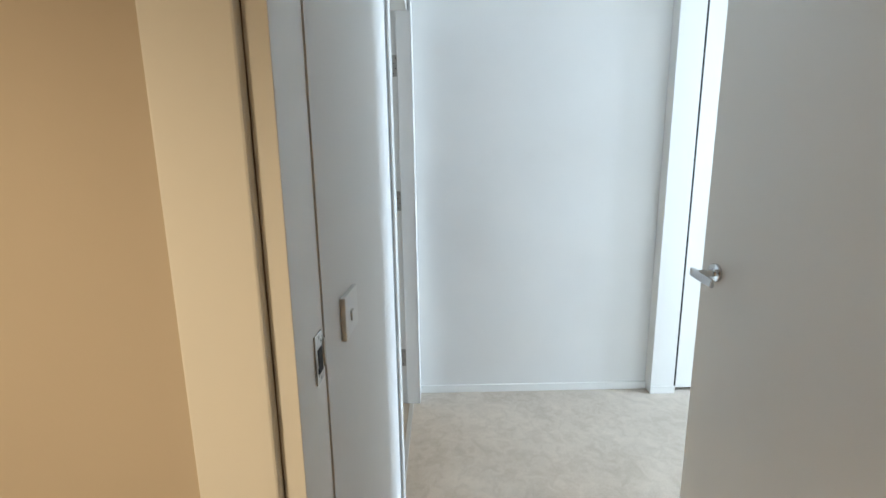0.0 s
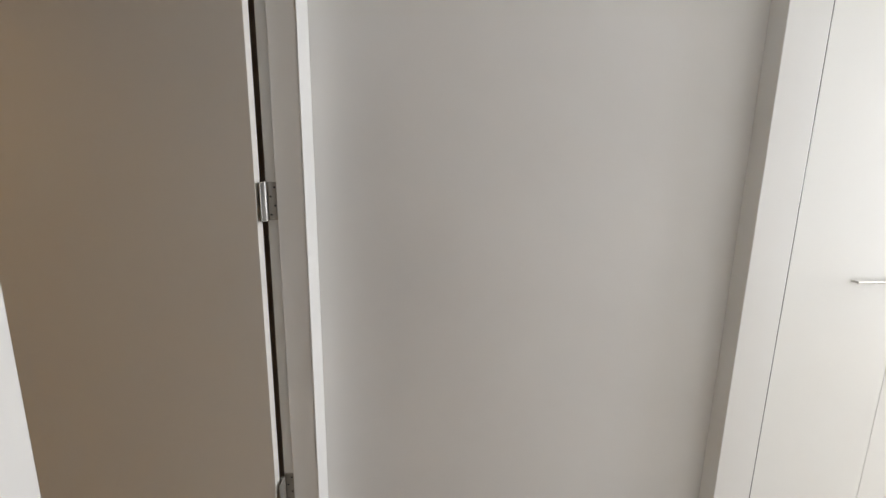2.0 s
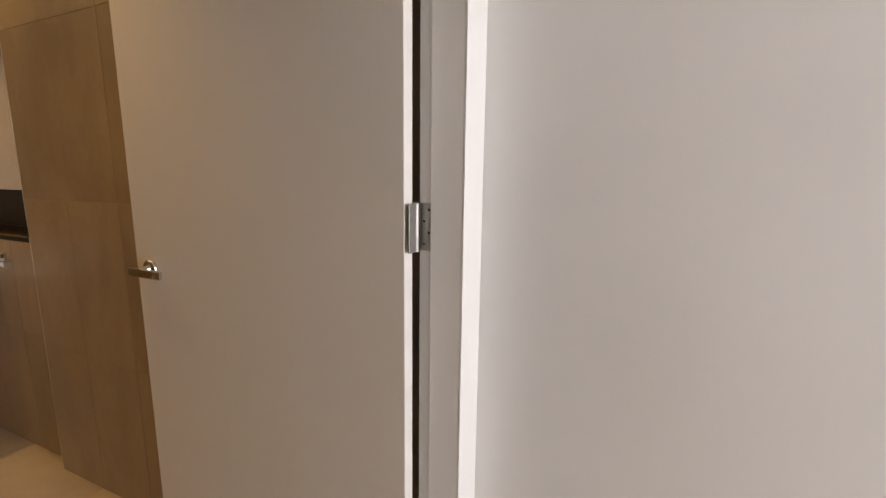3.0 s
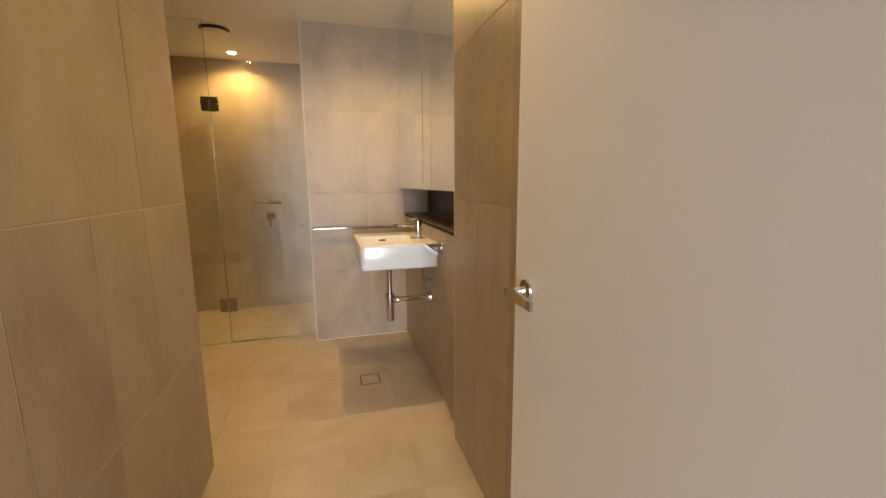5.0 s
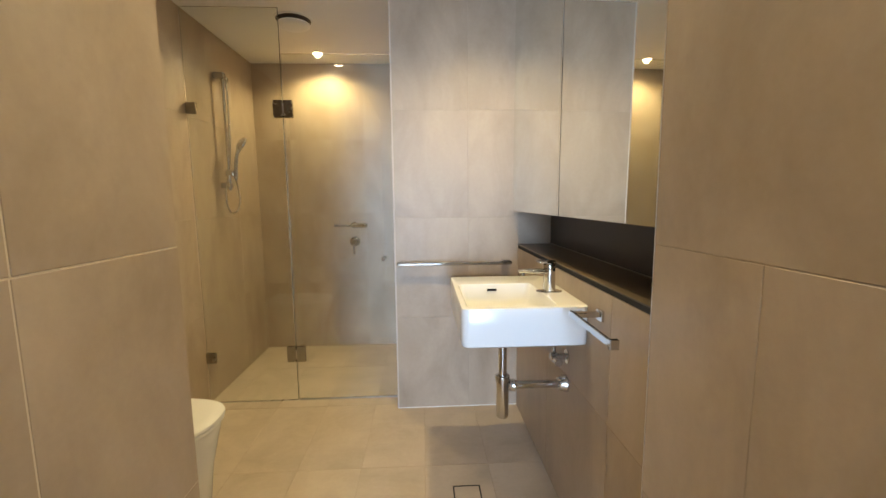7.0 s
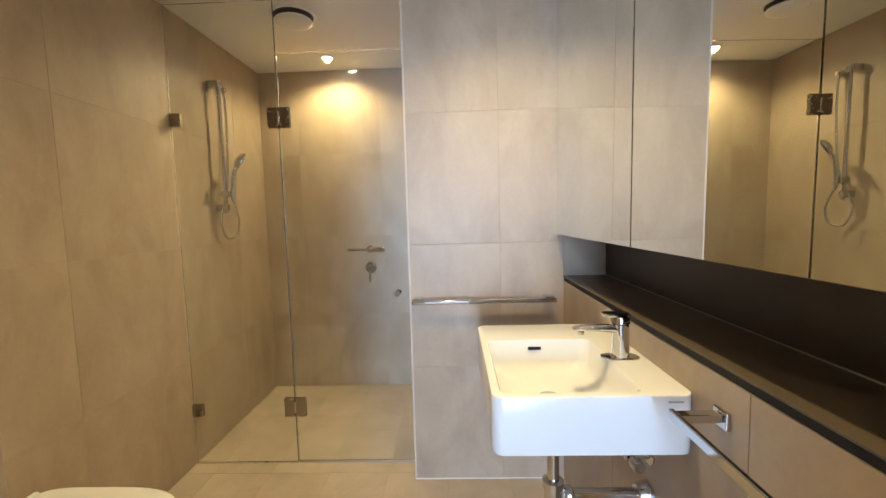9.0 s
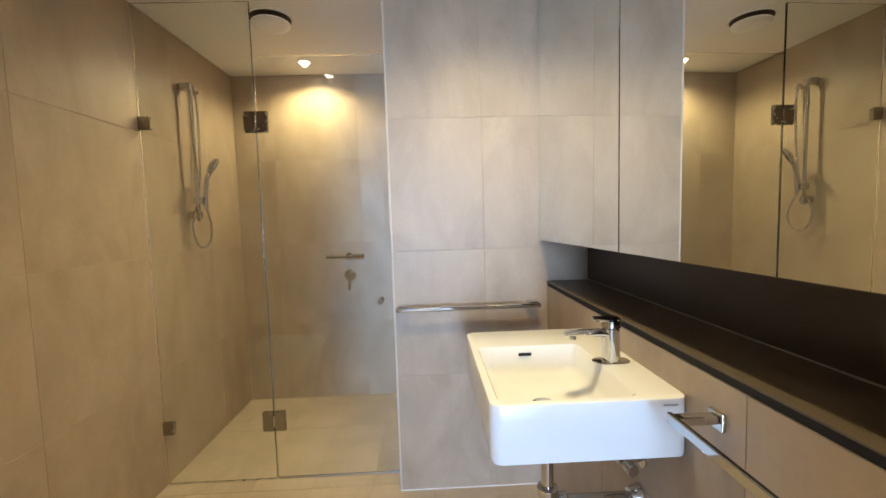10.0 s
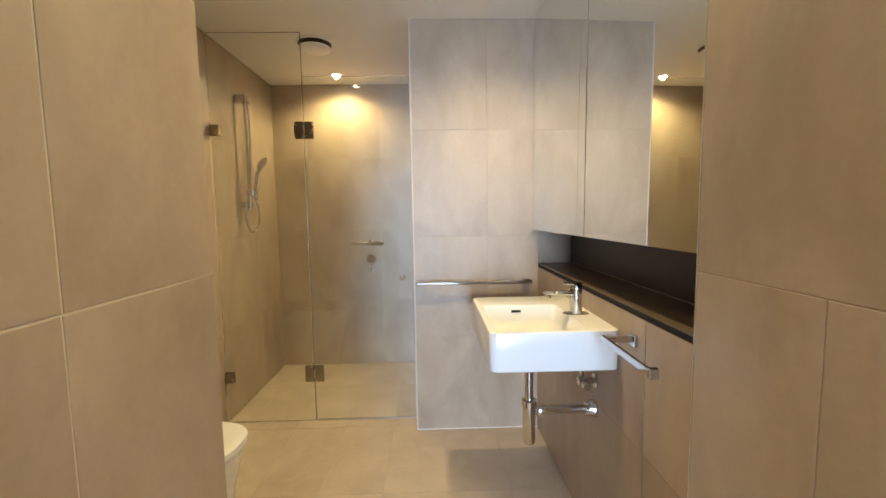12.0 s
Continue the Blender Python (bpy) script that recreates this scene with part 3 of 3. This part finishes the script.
part("wall_flange", turned(bmesh.new(), (VX - 0.0006, py_, 0.535), (-1, 0, 0), [(0, 0.034), (0.010, 0.033), (0.034, 0.024), (0.036, 0.017)]), CHROME, trap, smooth=True)
cock = thing("stop_valve", (VX, 2.70, 0.645), "small chrome stop valve with a cross handle under the basin", "valve")
part("wall_flange", turned(bmesh.new(), (VX - 0.0006, 2.70, 0.645), (-1, 0, 0), [(0, 0.027), (0.004, 0.027), (0.008, 0.015)], 18), CHROME, cock, smooth=True)
part("valve_body", turned(bmesh.new(), (VX - 0.009, 2.70, 0.645), (-1, 0, 0), [(0, 0.0125), (0.030, 0.0125), (0.032, 0.017), (0.056, 0.017), (0.058, 0.014)], 18), CHROME, cock, smooth=True)
part("knob", turned(bmesh.new(), (VX - 0.054, 2.678, 0.645), (0, -1, 0), [(0, 0.009), (0.012, 0.009), (0.014, 0.0155), (0.038, 0.0155), (0.040, 0.013)], 16), CHROME, cock, smooth=True)
part("tail", turned(bmesh.new(), (VX - 0.054, 2.70, 0.662), (0, 0, 1), [(0, 0.008), (0.095, 0.008)], 12), CHROME, cock, smooth=True)

# towel rail on the nib
rail = thing("towel_rail", (0.84, NY, 0.89), "chrome double-bar towel rail on the pale tiled nib", "towel rail")
ry, rz = NY - 0.062, 0.892
part("bar", boxed(0.515, 1.175, ry - 0.011, ry + 0.011, rz - 0.011, rz + 0.011, bevel=0.0065), CHROME, rail)
for x in (0.545, 1.145):
    part("bracket", boxed(x - 0.022, x + 0.022, NY - 0.055, NY - 0.0005, 0.878, 0.906, bevel=0.003), CHROME, rail)

# hand towel bar by the basin
hb = thing("hand_towel_bar", (VX, 2.4, 0.895), "flat chrome hand towel bar on the wall beside the basin", "towel bar")
part("bracket", boxed(VX - 0.010, VX - 0.0005, 2.395, 2.435, 0.875, 0.910, bevel=0.002), CHROME, hb)
part("arm", boxed(VX - 0.090, VX - 0.0105, 2.402, 2.424, 0.888, 0.904, bevel=0.002), CHROME, hb)
part("bar", boxed(VX - 0.100, VX - 0.0905, 2.155, 2.424, 0.888, 0.908, bevel=0.002), CHROME, hb)
part("end_stop", boxed(VX - 0.102, VX - 0.078, 2.140, 2.1545, 0.885, 0.911, bevel=0.002), CHROME, hb)

# ---- shower ----
GY = 3.69
panel = thing("shower_screen", (-0.4, GY, 0), "clear frameless fixed glass shower panel", "shower screen")
g = part("pane", boxed(LX + 0.004, -0.139, GY, GY + 0.010, 0.004, CEIL - 0.005, bevel=0.0008, seg=1), GLASS, panel)
g.visible_shadow = False
part("edge_seal", boxed(-0.1385, -0.1365, GY + 0.001, GY + 0.009, 0.006, CEIL - 0.007), EDGE, panel)
for z in (1.793, 0.292):
    part("wall_clamp", boxed(LX + 0.0005, LX + 0.056, GY - 0.008, GY + 0.018, z - 0.032, z + 0.032, bevel=0.002), HARDWARE, panel, "square steel glass clamp")
sd = thing("shower_door", (0.17, GY, 0), "clear frameless glass shower door, closed", "shower door")
g = part("pane", boxed(-0.131, 0.490, GY, GY + 0.010, 0.010, 2.095, bevel=0.0008, seg=1), GLASS, sd)
g.visible_shadow = False
part("bottom_seal", boxed(-0.131, 0.494, GY + 0.001, GY + 0.009, 0.0005, 0.0095), RUBBER, sd)
for z in (1.788, 0.305):
    h = part("glass_hinge", boxed(-0.192, -0.138, GY - 0.007, GY + 0.017, z - 0.05, z + 0.05, bevel=0.002), HARDWARE, sd, "square steel glass hinge")
    part("hinge_plate", boxed(-0.132, -0.080, GY - 0.007, GY + 0.017, z - 0.05, z + 0.05, bevel=0.002), HARDWARE, h)
    part("pin", turned(bmesh.new(), (-0.135, GY - 0.001, z - 0.03), (0, 0, 1), [(0, 0.007), (0.06, 0.007)], 12), CHROME, h, smooth=True)
part("side_seal", boxed(0.4905, 0.4975, GY - 0.001, GY + 0.011, 0.010, 2.095), RUBBER, sd)
kb = part("knob", turned(bmesh.new(), (0.425, GY, 0.90), (0, -1, 0), [(0, 0.010), (0.016, 0.010), (0.018, 0.014), (0.030, 0.014), (0.032, 0.012)], 16), CHROME, sd, "small round chrome door knob", smooth=True)
part("back_knob", turned(bmesh.new(), (0.425, GY + 0.010, 0.90), (0, 1, 0), [(0, 0.010), (0.016, 0.010), (0.018, 0.014), (0.030, 0.014), (0.032, 0.012)], 16), CHROME, kb, smooth=True)
ch = thing("screen_channel", (-0.1, GY, 0), "thin aluminium channel along the foot of the shower screen", "channel")
part("channel", boxed(LX + 0.001, -0.14, GY - 0.003, GY + 0.013, 0.0005, 0.0036), STEEL, ch)

RYY = 4.048
rs = thing("shower_rail", (LX, RYY, 1.7), "chrome slide rail with a hand shower and a looped hose", "hand shower")
wx = LX + 0.0005
part("bar", tube(bmesh.new(), [(wx + 0.055, RYY, 1.33), (wx + 0.055, RYY, 2.085)], 0.0105, 16), CHROME, rs, smooth=True)
part("top_bracket", boxed(wx, wx + 0.07, RYY - 0.022, RYY + 0.022, 2.055, 2.095, bevel=0.006), CHROME, rs)
part("wall_elbow", boxed(wx, wx + 0.045, RYY + 0.080, RYY + 0.110, 2.060, 2.092, bevel=0.006), CHROME, rs)
part("bottom_bracket", boxed(wx, wx + 0.07, RYY - 0.018, RYY + 0.018, 1.345, 1.385, bevel=0.006), CHROME, rs)
sl = part("slider", boxed(wx + 0.035, wx + 0.088, RYY - 0.018, RYY + 0.030, 1.425, 1.465, bevel=0.006), CHROME, rs)
hs = part("handset", tube(bmesh.new(), bezier([(wx + 0.095, RYY + 0.005, 1.405), (wx + 0.098, RYY + 0.008, 1.49), (wx + 0.105, RYY + 0.018, 1.57), (wx + 0.12, RYY + 0.032, 1.61)], 6), 0.0125, 14), CHROME, rs, smooth=True)
ax = Vector((0.62, 0.55, -0.45)).normalized()
part("spray_head", turned(bmesh.new(), Vector((wx + 0.128, RYY + 0.040, 1.645)) - ax * 0.018, ax,
                          [(0, 0.018), (0.006, 0.040), (0.016, 0.052), (0.026, 0.054), (0.030, 0.050)], 24), CHROME, hs, smooth=True)
part("spray_face", turned(bmesh.new(), Vector((wx + 0.128, RYY + 0.040, 1.645)) + ax * 0.0122, ax, [(0, 0.047), (0.002, 0.045)], 24), BLACK, hs, smooth=True)
hose = bezier([(wx + 0.03, RYY + 0.095, 2.062), (wx + 0.036, RYY + 0.094, 1.95), (wx + 0.038, RYY + 0.080, 1.70), (wx + 0.040, RYY + 0.045, 1.48), (wx + 0.040, RYY - 0.012, 1.37),
               (wx + 0.045, RYY - 0.048, 1.27), (wx + 0.055, RYY - 0.010, 1.182), (wx + 0.07, RYY + 0.062, 1.20), (wx + 0.08, RYY + 0.078, 1.28), (wx + 0.088, RYY + 0.040, 1.36), (wx + 0.095, RYY + 0.005, 1.405)], 10)
part("hose", tube(bmesh.new(), hose, 0.0068, 10), CHROME, rs, "chrome ribbed shower hose", smooth=True)

soap = thing("shower_outlet", (0.085, BY, 1.047), "slim chrome bar outlet with a round valve on the shower wall", "shower outlet")
part("bar", tube(bmesh.new(), [(-0.070, BY - 0.050, 1.050), (-0.062, BY - 0.050, 1.050), (0.092, BY - 0.050, 1.048)], 0.0105, 14), CHROME, soap, smooth=True)
part("valve", turned(bmesh.new(), (0.090, BY - 0.050, 1.048), (1, 0, 0), [(0, 0.012), (0.004, 0.018), (0.070, 0.018), (0.074, 0.021), (0.108, 0.021), (0.112, 0.017)], 20), CHROME, soap, smooth=True)
part("stem", turned(bmesh.new(), (0.085, BY - 0.0005, 1.048), (0, -1, 0), [(0, 0.028), (0.004, 0.027), (0.006, 0.013), (0.046, 0.013)], 18), CHROME, soap, smooth=True)
mx = thing("shower_mixer", (0.085, BY, 0.91), "round chrome shower mixer with a lever on the tiled wall", "tap")
part("plate", turned(bmesh.new(), (0.087, BY - 0.0005, 0.91), (0, -1, 0), [(0, 0.043), (0.004, 0.043), (0.007, 0.039)]), CHROME, mx, smooth=True)
part("body", turned(bmesh.new(), (0.087, BY - 0.0078, 0.91), (0, -1, 0), [(0, 0.026), (0.040, 0.024), (0.044, 0.019)]), CHROME, mx, smooth=True)
part("lever", tube(bmesh.new(), [(0.087, BY - 0.040, 0.895), (0.088, BY - 0.062, 0.85), (0.090, BY - 0.072, 0.810)], 0.0085, 12), CHROME, mx, smooth=True)

# ---- toilet ----
def oval(x0, x1, y0, y1, z, n=40, flat=2.6):
    """A D shape: square at the wall (x0), round in front (x1)."""
    cy, hy, out = (y0 + y1) / 2, (y1 - y0) / 2, []
    xc = x0 + (x1 - x0) * 0.45
    for i in range(n):
        a = 2 * math.pi * i / n
        c, s = math.cos(a), math.sin(a)
        e = 2 / 2.7 if c > 0 else 2 / 6.0
        out.append((xc + (x1 - xc if c > 0 else xc - x0) * math.copysign(abs(c) ** e, c), cy + hy * math.copysign(abs(s) ** (e if c <= 0 else 2 / 2.7), s), z))
    return out


wc = thing("toilet", (-0.4, 2.718, 0), "white back-to-wall toilet with a slim closed seat lid", "toilet")
tx0 = LX + 0.001
part("pan", loft(bmesh.new(), [oval(tx0, -0.215, 2.585, 2.852, 0.0005), oval(tx0, -0.205, 2.58, 2.858, 0.02), oval(tx0, -0.185, 2.568, 2.868, 0.20),
                               oval(tx0, -0.155, 2.556, 2.880, 0.33), oval(tx0, -0.142, 2.552, 2.884, 0.385), oval(tx0, -0.146, 2.555, 2.881, 0.398)]), CERAMIC, wc, smooth=True)
part("seat", loft(bmesh.new(), [oval(-0.635, -0.136, 2.552, 2.884, 0.3995), oval(-0.637, -0.130, 2.549, 2.887, 0.405), oval(-0.637, -0.131, 2.549, 2.887, 0.413), oval(-0.636, -0.134, 2.552, 2.884, 0.4155)]),
     PLASTIC, wc, smooth=True)
part("lid", loft(bmesh.new(), [oval(-0.640, -0.134, 2.551, 2.856, 0.418), oval(-0.642, -0.126, 2.546, 2.890, 0.422), oval(-0.642, -0.128, 2.547, 2.889, 0.430), oval(-0.638, -0.138, 2.556, 2.880, 0.4355),
                               oval(-0.62, -0.17, 2.585, 2.856, 0.4375)]), PLASTIC, wc, smooth=True)
part("seat_hinge", boxed(-0.660, -0.6425, 2.60, 2.87, 0.3985, 0.43, bevel=0.004), PLASTIC, wc)

# ---- ceiling fittings ----
def downlight(x, y):
    d = thing("downlight", (x, y, CEIL), "small round recessed downlight, lit", "downlight", "bathroom downlights")
    part("trim", loft(bmesh.new(), [disc_ring((x, y, CEIL - 0.0004), (0, 0, 1), 0.046, 32), disc_ring((x, y, CEIL - 0.004), (0, 0, 1), 0.045, 32),
                                    disc_ring((x, y, CEIL - 0.005), (0, 0, 1), 0.036, 32), disc_ring((x, y, CEIL - 0.003), (0, 0, 1), 0.034, 32)]), PLASTIC, d, smooth=True)
    part("lens", turned(bmesh.new(), (x, y, CEIL - 0.0052), (0, 0, -1), [(0, 0.031), (0.001, 0.030)], 24), LAMP, d)


for x, y in ((0.98, 2.65), (0.64, 1.32), (0.0, 2.69), (-0.10, 4.44)):
    downlight(x, y)

vx, vy = -0.098, 3.862
vent = thing("exhaust_vent", (vx, vy, CEIL), "round white ceiling exhaust vent with a raised disc cover", "vent")
part("ring", loft(bmesh.new(), [disc_ring((vx, vy, CEIL - 0.0004), (0, 0, 1), 0.116, 40), disc_ring((vx, vy, CEIL - 0.005), (0, 0, 1), 0.114, 40),
                                disc_ring((vx, vy, CEIL - 0.006), (0, 0, 1), 0.104, 40)]), PLASTIC, vent, smooth=True)
# brown solid whose colour stands for the shade between ring and disc
part("throat", turned(bmesh.new(), (vx, vy, CEIL - 0.0062), (0, 0, -1), [(0, 0.102), (0.003, 0.101), (0.018, 0.060)], 40), BROWN, vent)
part("disc", loft(bmesh.new(), [disc_ring((vx, vy, CEIL - 0.0242), (0, 0, 1), 0.080, 40), disc_ring((vx, vy, CEIL - 0.026), (0, 0, 1), 0.094, 40),
                                disc_ring((vx, vy, CEIL - 0.034), (0, 0, 1), 0.096, 40), disc_ring((vx, vy, CEIL - 0.042), (0, 0, 1), 0.086, 40),
                                disc_ring((vx, vy, CEIL - 0.047), (0, 0, 1), 0.060, 40)]), PLASTIC, vent, smooth=True)

# wall bumper beside the open door
wb = thing("door_bumper", (RX, 1.290, 1.218), "white round bumper with a grey rubber centre, on the tiled wall", "door stop")
part("bumper_plate", boxed(RX - 0.007, RX - 0.0005, 1.283, 1.312, 1.250, 1.300, bevel=0.004), PLASTIC, wb)
part("cup", turned(bmesh.new(), (RX - 0.0005, 1.290, 1.218), (-1, 0, 0), [(0, 0.031), (0.012, 0.031), (0.020, 0.029), (0.023, 0.025), (0.019, 0.017)], 28), PLASTIC, wb, smooth=True)
part("rubber_pad", turned(bmesh.new(), (RX - 0.0200, 1.290, 1.218), (-1, 0, 0), [(0, 0.0165), (0.003, 0.015), (0.005, 0.009)], 20), RUBBER, wb, "grey rubber pad", smooth=True)

# floor drain
dr = thing("floor_drain", (0.84, 2.785, 0), "square tile-insert floor drain with a dark slot round it", "drain")
bm = bmesh.new()
for d in ((0.781, 0.787, 2.721, 2.855), (0.895, 0.901, 2.721, 2.855), (0.7875, 0.8945, 2.721, 2.727), (0.7875, 0.8945, 2.849, 2.855)):
    box(bm, *d, 0.0005, 0.0012)
part("slot", bm, BLACK, dr)

# tile edge trims
tagged(part("trim", boxed(RX - 0.001, RX + 0.009, RY - 0.001, RY + 0.0005, 0.0, CEIL - 0.001), TRIM), "thin metal tile edge trim", "", "", "structure")
tagged(part("trim", boxed(NX - 0.001, NX + 0.007, NY - 0.0012, NY + 0.0068, 0.001, CEIL - 0.001), TILE_EDGE), "thin metal tile edge trim", "", "", "structure")
tagged(part("trim", boxed(NX, VX - 0.001, NY - 0.004, NY - 0.0005, 0.0005, 0.004), PLASTIC), "white silicone joint", "", "", "structure")

# ---- tiles ----
Z = (0, 0, 1)
tiles(wall_nib, TILE, (0, NY + T, 0), (1, 0, 0), Z, courses(NX, VX + T, 0.93, 0.6))
tiles(wall_nib, TILE, (0, NY + T, 0), (1, 0, 0), Z, [(0.992, 1.1845, [VX + T, 1.416])])
tiles(wall_nib, TILE, (NX + T, 0, 0), (0, -1, 0), Z, courses(-BY, -NY, -4.37))
tiles(wall_back, TILE, (0, BY + T, 0), (1, 0, 0), Z, courses(LX, NX, -0.41, 0.6))
tiles(wall_left, TILE, (LX - T, 0, 0), (0, 1, 0), Z, courses(BLY, BY, 3.085, 0.6))
tiles(wall_vanity, TILE, (VX + T, 0, 0), (0, -1, 0), Z, [(a, min(b, 0.968), spans(-NY, -RY, -2.95, 0.6)) for a, b in ((0, 0.565), (0.565, 0.968))])
tiles(wall_right, TILE, (RX + T, 0, 0), (0, -1, 0), Z, courses(-RY, -DY1, -1.785)[:2] + courses(-RY, -DY1, -1.485, 0.6)[2:])
lower, upper = [DY1, 0.592, 0.892, 1.192, 1.492, 1.788, BLY], [DY1, 0.592, 1.192, 1.790, BLY]
tiles(wall_block, TILE, (BLX - T, 0, 0), (0, 1, 0), Z, [(z0, z1, e) for z0, z1, e in zip(JOINTS, JOINTS[1:], (lower, lower, upper, upper))], gap=0.0034)
tiles(wall_block, TILE, (0, BLY - T, 0), (-1, 0, 0), Z, courses(-BLX, -LX, 0.2))
ys = [0.313, 0.6, 1.2, 1.8, 2.4, 3.0, 3.6, 3.69]
tiles(floor_bath, FLOORT, (0, 0, -T), (1, 0, 0), (0, 1, 0), [(a, b, spans(BLX if b < 2.2 else LX, VX, 0.36)) for a, b in zip(ys, ys[1:])] +
      [(3.69, 4.2, spans(LX, NX, 0.36)), (4.2, BY, spans(LX, NX, 0.36))])
